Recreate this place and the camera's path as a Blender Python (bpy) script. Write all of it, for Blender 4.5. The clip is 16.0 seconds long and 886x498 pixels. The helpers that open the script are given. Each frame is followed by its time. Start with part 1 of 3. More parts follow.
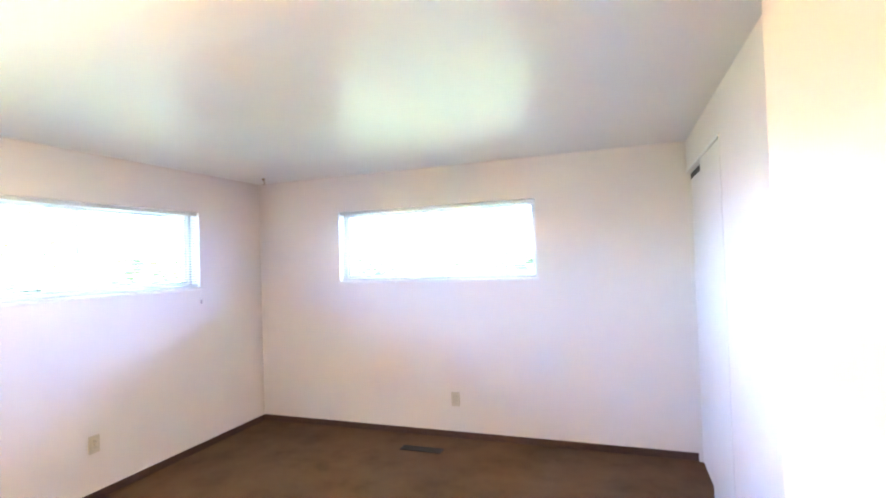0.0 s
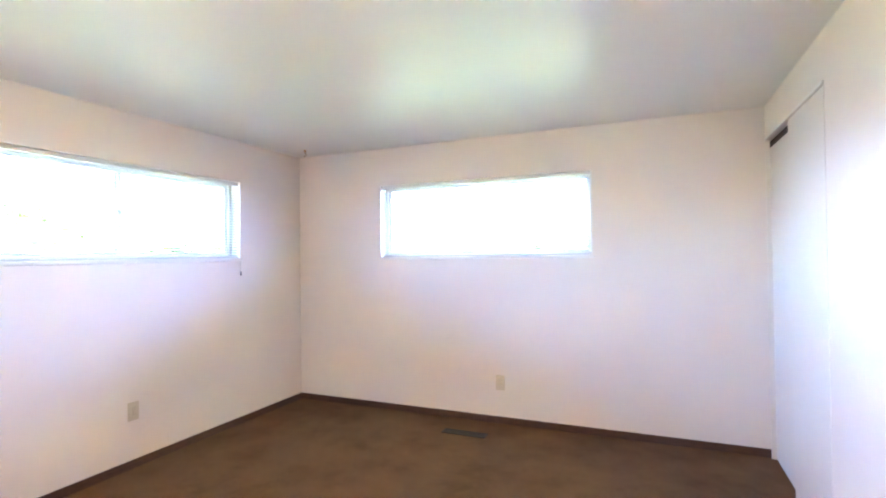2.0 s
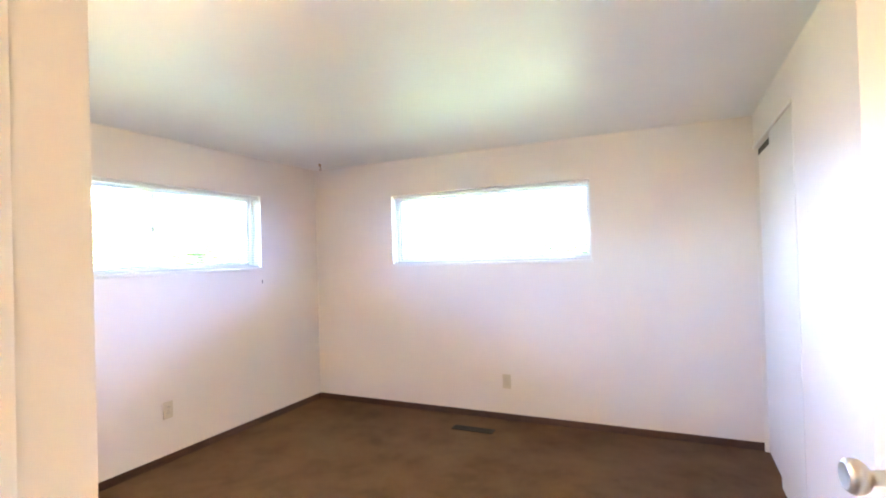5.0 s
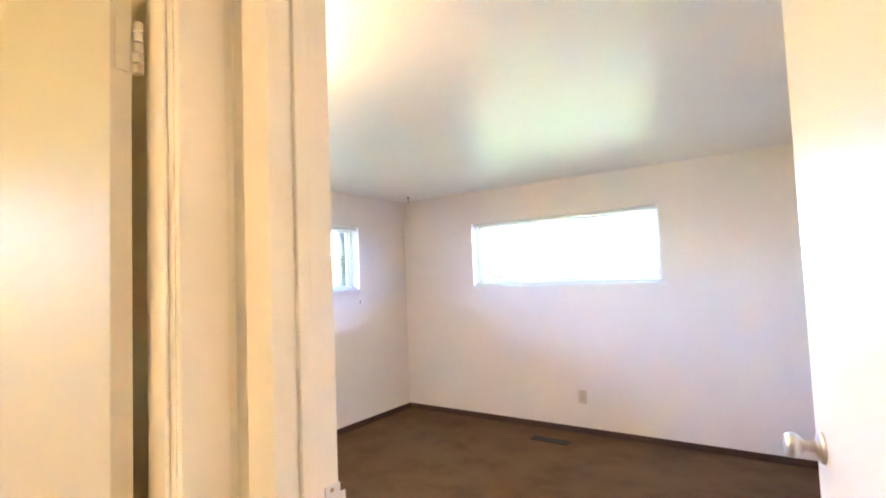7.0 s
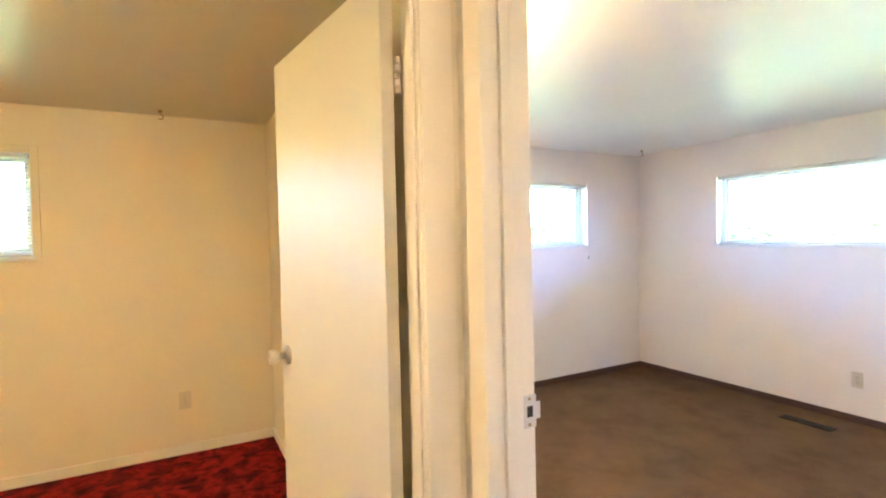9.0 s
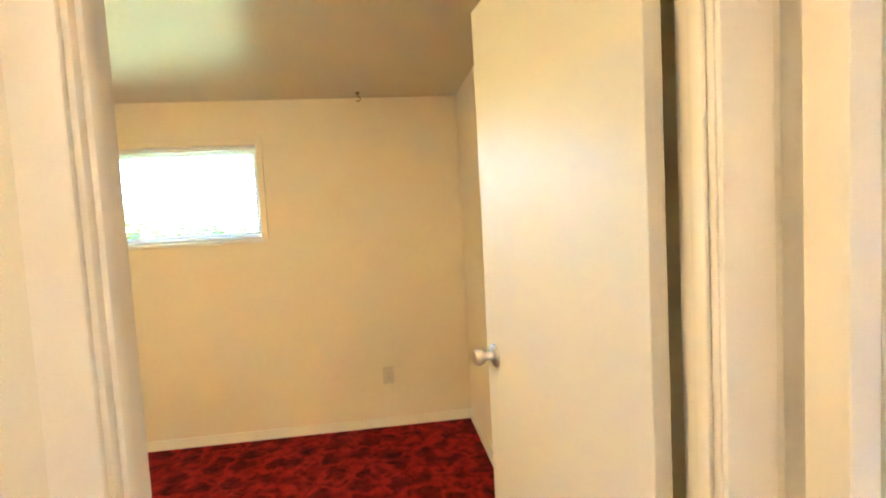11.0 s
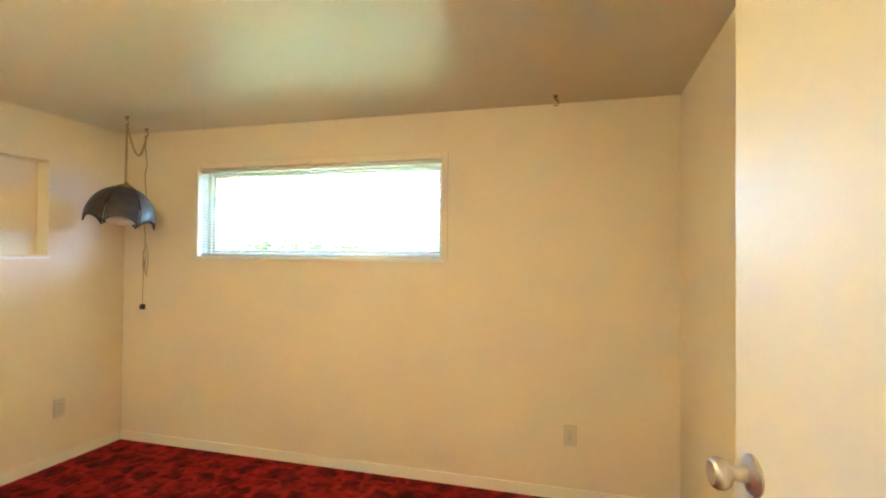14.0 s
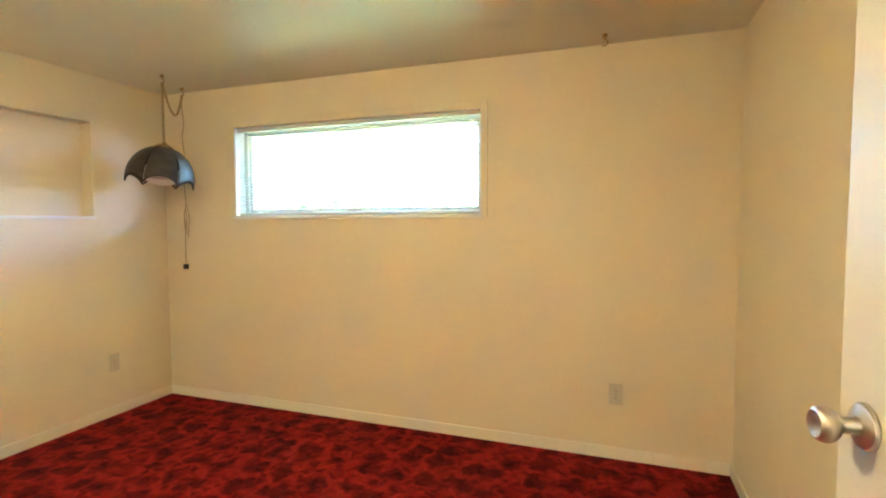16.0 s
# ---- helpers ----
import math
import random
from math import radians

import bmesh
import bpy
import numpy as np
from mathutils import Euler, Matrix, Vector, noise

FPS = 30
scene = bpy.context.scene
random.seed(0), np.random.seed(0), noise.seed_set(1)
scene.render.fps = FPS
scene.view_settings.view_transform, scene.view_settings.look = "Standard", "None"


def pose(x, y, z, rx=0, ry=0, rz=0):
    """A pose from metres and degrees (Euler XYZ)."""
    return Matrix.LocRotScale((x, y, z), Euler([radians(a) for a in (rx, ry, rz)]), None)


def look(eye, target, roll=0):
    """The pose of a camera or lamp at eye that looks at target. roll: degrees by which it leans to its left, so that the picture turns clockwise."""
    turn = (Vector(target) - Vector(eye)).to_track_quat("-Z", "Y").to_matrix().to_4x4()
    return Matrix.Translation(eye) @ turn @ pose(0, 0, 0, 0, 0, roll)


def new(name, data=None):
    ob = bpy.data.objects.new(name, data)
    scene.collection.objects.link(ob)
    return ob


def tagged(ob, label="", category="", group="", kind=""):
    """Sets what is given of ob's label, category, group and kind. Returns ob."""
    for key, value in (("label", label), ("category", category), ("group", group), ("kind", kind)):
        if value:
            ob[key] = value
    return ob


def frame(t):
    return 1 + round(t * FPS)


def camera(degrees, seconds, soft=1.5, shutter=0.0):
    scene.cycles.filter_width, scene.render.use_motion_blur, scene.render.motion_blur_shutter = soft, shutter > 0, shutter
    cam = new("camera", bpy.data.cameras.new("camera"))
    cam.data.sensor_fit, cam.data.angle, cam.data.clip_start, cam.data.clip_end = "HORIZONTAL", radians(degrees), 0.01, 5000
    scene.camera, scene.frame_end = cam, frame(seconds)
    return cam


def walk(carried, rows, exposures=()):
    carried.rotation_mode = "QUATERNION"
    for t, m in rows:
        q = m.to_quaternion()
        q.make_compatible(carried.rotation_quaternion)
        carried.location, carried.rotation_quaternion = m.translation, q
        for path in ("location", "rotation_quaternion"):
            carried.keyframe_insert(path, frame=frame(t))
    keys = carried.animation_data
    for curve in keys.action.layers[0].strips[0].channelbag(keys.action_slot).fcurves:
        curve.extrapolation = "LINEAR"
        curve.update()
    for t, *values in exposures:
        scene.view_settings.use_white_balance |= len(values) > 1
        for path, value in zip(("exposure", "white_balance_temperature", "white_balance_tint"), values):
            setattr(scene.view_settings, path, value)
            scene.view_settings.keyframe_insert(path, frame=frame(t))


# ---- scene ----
cam = camera(84.1, 16.0, soft=2.0)
PATH = [
    (0.0, (-0.244, 0.441, 1.491), (-0.916, 2.325, 1.528), -2.00),
    (0.5, (-0.323, 0.484, 1.447), (-1.013, 2.361, 1.494), -2.07),
    (1.0, (-0.380, 0.529, 1.407), (-1.114, 2.389, 1.459), -1.73),
    (1.5, (-0.418, 0.557, 1.362), (-1.190, 2.401, 1.407), -1.21),
    (2.0, (-0.448, 0.591, 1.324), (-1.234, 2.430, 1.348), -0.76),
    (2.5, (-0.459, 0.611, 1.297), (-1.239, 2.453, 1.300), -0.27),
    (3.0, (-0.459, 0.618, 1.279), (-1.229, 2.464, 1.263), -0.18),
    (5.5, (-0.228, 0.309, 1.401), (-1.101, 2.108, 1.451), -2.23),
    (6.0, (-0.185, 0.195, 1.412), (-1.076, 1.984, 1.499), -2.69),
    (6.5, (-0.105, 0.085, 1.418), (-1.079, 1.829, 1.528), -2.51),
    (7.0, (-0.038, 0.036, 1.418), (-1.171, 1.680, 1.529), -2.23),
    (7.5, (0.103, -0.021, 1.450), (-1.243, 1.456, 1.528), -1.02),
    (8.0, (0.161, -0.041, 1.445), (-1.354, 1.265, 1.481), -0.53),
    (8.5, (0.179, -0.047, 1.435), (-1.475, 1.078, 1.430), -0.73),
    (9.0, (0.186, -0.055, 1.426), (-1.577, 0.889, 1.383), -1.30),
    (9.5, (0.166, -0.070, 1.415), (-1.679, 0.697, 1.335), -1.86),
    (12.0, (-0.454, -0.015, 1.467), (-2.448, -0.138, 1.387), -2.46),
    (12.5, (-0.557, 0.003, 1.454), (-2.532, -0.310, 1.419), -1.41),
    (13.0, (-0.614, 0.011, 1.437), (-2.566, -0.427, 1.436), -0.61),
    (13.5, (-0.645, 0.005, 1.405), (-2.582, -0.490, 1.430), 0.12),
    (14.0, (-0.663, -0.008, 1.384), (-2.590, -0.543, 1.415), 0.54),
    (14.5, (-0.683, -0.030, 1.368), (-2.602, -0.594, 1.381), 0.68),
    (15.0, (-0.709, -0.059, 1.349), (-2.616, -0.662, 1.326), 0.62),
    (15.5, (-0.727, -0.074, 1.333), (-2.624, -0.706, 1.267), 0.35),
    (16.0, (-0.736, -0.072, 1.323), (-2.620, -0.733, 1.214), -0.12),
]
walk(cam, [(t, look(eye, target, roll)) for t, eye, target, roll in PATH], [(0.0, 7.34, 5600, 16), (3.2, 7.26, 5800, 14), (5.5, 7.26, 6000, 16), (9.5, 7.30, 5700, 10), (12.0, 7.28, 5450, 9), (16.0, 7.14, 5350, 7)])

# ---- world and sun ----
world = bpy.data.worlds.new("world")
scene.world = world
world.use_nodes = True
wn = world.node_tree.nodes
sky = wn.new("ShaderNodeTexSky")
sky.sky_type = "NISHITA"
sky.sun_disc = False
sky.sun_elevation = radians(58)
sky.air_density, sky.dust_density, sky.ozone_density = 1.0, 0.0, 5.0
sky.sun_rotation = radians(125)
wn["Background"].inputs["Strength"].default_value = 0.06
world.node_tree.links.new(sky.outputs["Color"], wn["Background"].inputs["Color"])
sun = new("sun", bpy.data.lights.new("sun", "SUN"))
sun.data.energy = 4.8
sun.data.angle = radians(0.5)
sun.data.color = (1.0, 0.95, 0.88)
sun.matrix_world = look((7, -5, 14), (0, 0, 0))


def sky_fill_lamp(name, place, facing, length, watts):
    """An added area lamp that stands in for the strip of open blue sky between the trees and the eaves, as seen from a
    window.
    """
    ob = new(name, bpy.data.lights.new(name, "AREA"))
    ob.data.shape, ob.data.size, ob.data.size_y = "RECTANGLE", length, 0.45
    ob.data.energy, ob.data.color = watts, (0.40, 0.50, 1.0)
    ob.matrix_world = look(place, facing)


# Two lamps added just inside the eave line to throw bluish light through the windows.
sky_fill_lamp("sky_fill_north_windows", (1.5, 6.15, 1.97), (1.5, 4.45, 1.55), 9.0, 5.0)
sky_fill_lamp("sky_fill_west_windows", (-5.30, 4.7, 1.99), (-3.6, 4.7, 1.57), 8.0, 3.2)
ROOM_LAMP = 0.84
HALL_LAMP = 0.46
# The red bedroom's source is assumed, added to warm its walls.
RED_ROOM_FILL = 0.80
WARM = (1.0, 0.66, 0.27)


# ---- materials ----
def mat(name, colour, rough=0.6, metal=0.0, spec=0.5):
    m = bpy.data.materials.new(name)
    m.use_nodes = True
    b = m.node_tree.nodes["Principled BSDF"]
    b.inputs["Base Color"].default_value = (*colour, 1)
    b.inputs["Roughness"].default_value = rough
    b.inputs["Metallic"].default_value = metal
    b.inputs["Specular IOR Level"].default_value = spec
    return m


def noise_node(m, scale, detail=3.0, rough=0.5, stretch=(1, 1, 1)):
    n, l = m.node_tree.nodes, m.node_tree.links
    tc = n.new("ShaderNodeTexCoord")
    mp = n.new("ShaderNodeMapping")
    mp.inputs["Scale"].default_value = stretch
    tx = n.new("ShaderNodeTexNoise")
    tx.inputs["Scale"].default_value = scale
    tx.inputs["Detail"].default_value = detail
    tx.inputs["Roughness"].default_value = rough
    l.new(tc.outputs["Object"], mp.inputs["Vector"])
    l.new(mp.outputs["Vector"], tx.inputs["Vector"])
    return tx.outputs["Fac"]


def ramp(m, fac, stops):
    r = m.node_tree.nodes.new("ShaderNodeValToRGB")
    e = r.color_ramp.elements
    while len(e) < len(stops):
        e.new(0.5)
    for k, (p, c) in zip(e, stops):
        k.position, k.color = p, (*c, 1)
    m.node_tree.links.new(fac, r.inputs["Fac"])
    return r.outputs["Color"]


def mix(m, fac, a, b, mode="MIX"):
    x = m.node_tree.nodes.new("ShaderNodeMix")
    x.data_type, x.blend_type = "RGBA", mode
    for sock, v in ((x.inputs[0], fac), (x.inputs[6], a), (x.inputs[7], b)):
        if isinstance(v, (int, float)):
            sock.default_value = v
        elif isinstance(v, tuple):
            sock.default_value = (*v, 1)
        else:
            m.node_tree.links.new(v, sock)
    return x.outputs[2]


def base(m, colour):
    m.node_tree.links.new(colour, m.node_tree.nodes["Principled BSDF"].inputs["Base Color"])


def rough_from(m, fac, lo, hi):
    r = m.node_tree.nodes.new("ShaderNodeMapRange")
    r.inputs["To Min"].default_value, r.inputs["To Max"].default_value = lo, hi
    m.node_tree.links.new(fac, r.inputs["Value"])
    m.node_tree.links.new(r.outputs["Result"], m.node_tree.nodes["Principled BSDF"].inputs["Roughness"])


def bump(m, fac, strength, distance):
    b = m.node_tree.nodes.new("ShaderNodeBump")
    b.inputs["Strength"].default_value, b.inputs["Distance"].default_value = strength, distance
    m.node_tree.links.new(fac, b.inputs["Height"])
    m.node_tree.links.new(b.outputs["Normal"], m.node_tree.nodes["Principled BSDF"].inputs["Normal"])


def paint(name, colour, rough, mottling=0.03, relief=0.12, gloss=0.35):
    """Rolled wall paint: faint mottling, roller stipple, scuffs in the gloss."""
    m = mat(name, colour, rough, 0.0, gloss)
    big = noise_node(m, 1.3, 4.0)
    c2 = tuple(c * (1 - mottling * 2) for c in colour)
    base(m, ramp(m, big, [(0.3, c2), (0.7, colour)]))
    rough_from(m, noise_node(m, 6.0, 5.0), rough - 0.06, rough + 0.08)
    bump(m, noise_node(m, 260.0, 3.0), relief, 0.0006)
    return m


M_WALL1 = paint("cream_wall_paint", (0.80, 0.745, 0.69), 0.48)
M_WALL2 = paint("yellowed_wall_paint", (0.79, 0.70, 0.52), 0.50)
M_HALL = paint("hall_wall_paint", (0.78, 0.72, 0.60), 0.5)
M_CEIL = paint("satin_ceiling_paint", (0.82, 0.80, 0.76), 0.36, 0.02, 0.10, 0.5)
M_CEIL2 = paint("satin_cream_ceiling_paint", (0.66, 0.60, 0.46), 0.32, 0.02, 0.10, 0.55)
M_DOOR = paint("door_enamel", (0.66, 0.61, 0.51), 0.42, 0.02, 0.05, 0.22)
M_CLOSET = paint("closet_door_enamel", (0.78, 0.75, 0.69), 0.34, 0.02, 0.05)
M_TRIM = paint("trim_enamel", (0.80, 0.74, 0.65), 0.42, 0.02, 0.0)
M_SILL = paint("white_sill_enamel", (0.82, 0.80, 0.76), 0.35, 0.03, 0.05)
M_BLIND = mat("blind_enamel", (0.66, 0.66, 0.65), 0.45)
M_ALU = mat("white_window_enamel", (0.78, 0.78, 0.76), 0.4)
M_NICKEL = mat("satin_nickel", (0.62, 0.59, 0.55), 0.27, 1.0)
rough_from(M_NICKEL, noise_node(M_NICKEL, 40, 4), 0.32, 0.50)
M_BRASS = mat("aged_brass", (0.36, 0.25, 0.11), 0.42, 1.0)
rough_from(M_BRASS, noise_node(M_BRASS, 60, 4), 0.3, 0.6)
# Near-black colour for the shade inside holes that are not cut.
M_DARK = mat("hole_shade", (0.02, 0.017, 0.014), 0.9)
M_PLATE = mat("almond_plastic", (0.62, 0.56, 0.44), 0.38)
# Dark colour put in for the shade within outlet slots.
M_SLOT = mat("outlet_slot_shade", (0.05, 0.045, 0.04), 0.6)
M_CORD = mat("lamp_cord_plastic", (0.34, 0.26, 0.14), 0.5)
M_WHITECORD = mat("blind_cord", (0.6, 0.58, 0.52), 0.7)
M_TASSEL = mat("grey_tassel_plastic", (0.28, 0.26, 0.24), 0.5)
M_LEAD = mat("lamp_leading", (0.03, 0.028, 0.025), 0.45, 0.6)
M_LAMPWHITE = mat("opal_diffuser", (0.75, 0.70, 0.66), 0.35)
M_GLASS_SHADE = mat("smoky_slag_glass", (0.10, 0.085, 0.075), 0.42, 0, 0.35)
base(M_GLASS_SHADE, ramp(M_GLASS_SHADE, noise_node(M_GLASS_SHADE, 9, 4, 0.6, (1, 1, 3)), [(0.3, (0.026, 0.021, 0.020)), (0.7, (0.075, 0.063, 0.060))]))
M_REGISTER = mat("bronze_register_enamel", (0.022, 0.015, 0.010), 0.55, 0.2)

M_BASE1 = mat("dark_stained_wood", (0.06, 0.03, 0.018), 0.45)
base(M_BASE1, ramp(M_BASE1, noise_node(M_BASE1, 14, 5, 0.6, (1, 1, 12)), [(0.3, (0.045, 0.022, 0.014)), (0.7, (0.10, 0.05, 0.03))]))
M_BASE2 = paint("cream_baseboard_enamel", (0.83, 0.79, 0.66), 0.4)

M_CARPET1 = mat("brown_cut_pile", (0.17, 0.105, 0.055), 0.95, 0, 0.1)
_a = ramp(M_CARPET1, noise_node(M_CARPET1, 3.0, 7, 0.68), [(0.30, (0.116, 0.069, 0.037)), (0.50, (0.170, 0.100, 0.054)), (0.72, (0.206, 0.122, 0.064))])
_b = ramp(M_CARPET1, noise_node(M_CARPET1, 420, 2), [(0.25, (0.55, 0.55, 0.55)), (0.75, (1.25, 1.25, 1.25))])
base(M_CARPET1, mix(M_CARPET1, 1.0, _a, _b, "MULTIPLY"))
bump(M_CARPET1, noise_node(M_CARPET1, 350, 3), 0.9, 0.006)

M_CARPET2 = mat("red_patterned_pile", (0.32, 0.012, 0.014), 0.95, 0, 0.1)
_nt, _nl = M_CARPET2.node_tree.nodes, M_CARPET2.node_tree.links
_tc = _nt.new("ShaderNodeTexCoord")
_wn = _nt.new("ShaderNodeTexNoise")
_wn.inputs["Scale"].default_value, _wn.inputs["Detail"].default_value = 9.0, 3.0
_nl.new(_tc.outputs["Object"], _wn.inputs["Vector"])
_wx = _nt.new("ShaderNodeVectorMath")
_wx.operation = "MULTIPLY_ADD"
_wx.inputs[1].default_value = (0.22, 0.22, 0.0)
_nl.new(_wn.outputs["Color"], _wx.inputs[0])
_nl.new(_tc.outputs["Object"], _wx.inputs[2])


def flowers(scale, shift):
    mp = _nt.new("ShaderNodeMapping")
    mp.inputs["Location"].default_value = (shift, shift * 0.7, 0)
    vo = _nt.new("ShaderNodeTexVoronoi")
    vo.voronoi_dimensions = "2D"
    vo.inputs["Scale"].default_value = scale
    vo.inputs["Randomness"].default_value = 0.55
    _nl.new(_wx.outputs["Vector"], mp.inputs["Vector"])
    _nl.new(mp.outputs["Vector"], vo.inputs["Vector"])
    return vo.outputs["Distance"]


_big = ramp(M_CARPET2, flowers(5.4, 0.0), [(0.08, (0.36, 0.46, 0.5)), (0.28, (0.55, 0.6, 0.6)), (0.40, (1.0, 1.0, 0.95)), (0.50, (1.1, 1.15, 1.1)), (0.66, (0.82, 0.80, 0.80))])
_small = ramp(M_CARPET2, flowers(11.0, 3.1), [(0.18, (0.42, 0.42, 0.45)), (0.34, (1, 1, 1))])
_mott = ramp(M_CARPET2, noise_node(M_CARPET2, 16, 4, 0.6), [(0.32, (0.5, 0.45, 0.45)), (0.6, (1.1, 1.1, 1.1))])
_p = ramp(M_CARPET2, noise_node(M_CARPET2, 420, 2), [(0.25, (0.6, 0.6, 0.6)), (0.75, (1.2, 1.2, 1.2))])
_c = mix(M_CARPET2, 1.0, _big, (0.33, 0.017, 0.013), "MULTIPLY")
_c = mix(M_CARPET2, 0.8, _c, _small, "MULTIPLY")
_c = mix(M_CARPET2, 0.8, _c, _mott, "MULTIPLY")
base(M_CARPET2, mix(M_CARPET2, 1.0, _c, _p, "MULTIPLY"))
bump(M_CARPET2, noise_node(M_CARPET2, 350, 3), 0.9, 0.006)

M_GRASS = mat("lawn", (0.07, 0.12, 0.03), 0.9, 0, 0.2)
base(M_GRASS, ramp(M_GRASS, noise_node(M_GRASS, 0.9, 6, 0.65), [(0.3, (0.045, 0.07, 0.025)), (0.7, (0.10, 0.13, 0.05))]))
bump(M_GRASS, noise_node(M_GRASS, 40, 3), 0.8, 0.03)
M_EXT = paint("exterior_siding_paint", (0.60, 0.58, 0.52), 0.7)
M_ROOF = paint("soffit_paint", (0.62, 0.60, 0.56), 0.7)

M_GLASS = bpy.data.materials.new("window_glass")
M_GLASS.use_nodes = True
_n = M_GLASS.node_tree.nodes
_n.remove(_n["Principled BSDF"])
_t = _n.new("ShaderNodeBsdfTransparent")
_g = _n.new("ShaderNodeBsdfGlossy")
_g.inputs["Roughness"].default_value = 0.02
_fr = _n.new("ShaderNodeFresnel")
_fr.inputs["IOR"].default_value = 1.45
_mx = _n.new("ShaderNodeMixShader")
_l = M_GLASS.node_tree.links
_l.new(_fr.outputs["Fac"], _mx.inputs["Fac"])
_l.new(_t.outputs["BSDF"], _mx.inputs[1])
_l.new(_g.outputs["BSDF"], _mx.inputs[2])
_l.new(_mx.outputs["Shader"], _n["Material Output"].inputs["Surface"])


def glow(name, colour, strength):
    m = mat(name, (0.8, 0.78, 0.72), 0.3)
    b = m.node_tree.nodes["Principled BSDF"]
    b.inputs["Emission Color"].default_value = (*colour, 1)
    b.inputs["Emission Strength"].default_value = strength
    return m


M_ROOMGLOW = glow("lit_opal_glass", WARM, ROOM_LAMP)
M_REDFILL = glow("fill_opal_glass_red_room", (1.0, 0.69, 0.27), RED_ROOM_FILL)
M_HALLGLOW = glow("lit_hall_opal_glass", (1.0, 0.72, 0.40), HALL_LAMP)


# ---- building helpers ----
def add_box(bm, x0, x1, y0, y1, z0, z1, bevel=0.0):
    vs = bmesh.ops.create_cube(bm, size=1.0)["verts"]
    for v in vs:
        v.co = Vector(((x0 + x1) / 2 + v.co.x * (x1 - x0), (y0 + y1) / 2 + v.co.y * (y1 - y0), (z0 + z1) / 2 + v.co.z * (z1 - z0)))
    if bevel > 0:
        es = {e for v in vs for e in v.link_edges}
        bmesh.ops.bevel(bm, geom=list(es), offset=bevel, segments=2, affect="EDGES", profile=0.5)


def box(*a, bevel=0.0):
    bm = bmesh.new()
    add_box(bm, *a, bevel=bevel)
    return bm


def boxes(rows, bevel=0.0):
    bm = bmesh.new()
    for r in rows:
        add_box(bm, *r, bevel=bevel)
    return bm


def add_tube(bm, pts, r, seg=8, caps=True):
    rings = []
    for i, p in enumerate(pts):
        p = Vector(p)
        d = Vector(pts[min(i + 1, len(pts) - 1)]) - Vector(pts[max(i - 1, 0)])
        d.normalize()
        u = d.cross(Vector((0.31, 0.77, 0.55))).normalized()
        w = d.cross(u)
        rings.append([bm.verts.new(p + r * (math.cos(k * math.tau / seg) * u + math.sin(k * math.tau / seg) * w)) for k in range(seg)])
    for a, b in zip(rings, rings[1:]):
        for k in range(seg):
            bm.faces.new((a[k], a[(k + 1) % seg], b[(k + 1) % seg], b[k]))
    if caps:
        bm.faces.new(rings[0][::-1])
        bm.faces.new(rings[-1])


def tube(pts, r, seg=8):
    bm = bmesh.new()
    add_tube(bm, pts, r, seg)
    return bm


def lathe(profile, seg=32):
    """Turned round z: rows of (radius, height)."""
    bm = bmesh.new()
    rings = [[bm.verts.new((r * math.cos(k * math.tau / seg), r * math.sin(k * math.tau / seg), z)) for k in range(seg)] for r, z in profile]
    for a, b in zip(rings, rings[1:]):
        for k in range(seg):
            bm.faces.new((a[k], a[(k + 1) % seg], b[(k + 1) % seg], b[k]))
    bm.faces.new(rings[0][::-1])
    bm.faces.new(rings[-1])
    return bm


def mesh_of(bm, name, material, smooth=False):
    bmesh.ops.recalc_face_normals(bm, faces=bm.faces)
    me = bpy.data.meshes.new(name)
    bm.to_mesh(me)
    bm.free()
    me.materials.append(material)
    if smooth:
        me.shade_smooth()
        me.set_sharp_from_angle(angle=radians(38))
    return me


def thing(name, bm, material, label, category, kind="", group="", smooth=False):
    return tagged(new(name, mesh_of(bm, name, material, smooth)), label, category, group, kind)


def holder(name, place, label, category, kind="", group="", turn=0):
    ob = new(name)
    ob.matrix_basis = pose(*place, 0, 0, turn)
    return tagged(ob, label, category, group, kind)


def part(name, bm, material, parent, label="", smooth=False, at=None):
    ob = new(name, mesh_of(bm, name, material, smooth))
    ob.parent = parent
    if at is not None:
        ob.matrix_basis = at
    return tagged(ob, label)


# ---- plan ----
H = 2.29
FLOOR = -0.05
FLOOR1 = -0.048
FLOOR2 = -0.010
XW = -3.61           # inner face of the west wall
XE = 0.252            # closet wall of the brown bedroom
YN = 4.448           # inner face of the north wall
YP = 0.65            # partition, brown bedroom face
YQ = 0.528           # partition, red bedroom and hall face
YS = -3.337           # south wall of the red bedroom
XA, XB = -0.812, -0.899   # wall between hall and red bedroom: hall face, room face
HX, HY = 1.15, -1.15      # far ends of the hall
TH = 0.15            # outer wall thickness
WA = (1.80, 3.696, 1.315, 1.955)
WB = (-2.706, -0.866, 1.305, 1.956)
W2 = (-2.666, -0.836, 1.367, 2.002)
NI = (-3.051, -1.22, 1.365, 1.982)
D1 = (-0.705, 0.140, 2.058)
D2 = (-0.395, 0.424, 2.058)
CL = (3.22, 4.436, 2.055)


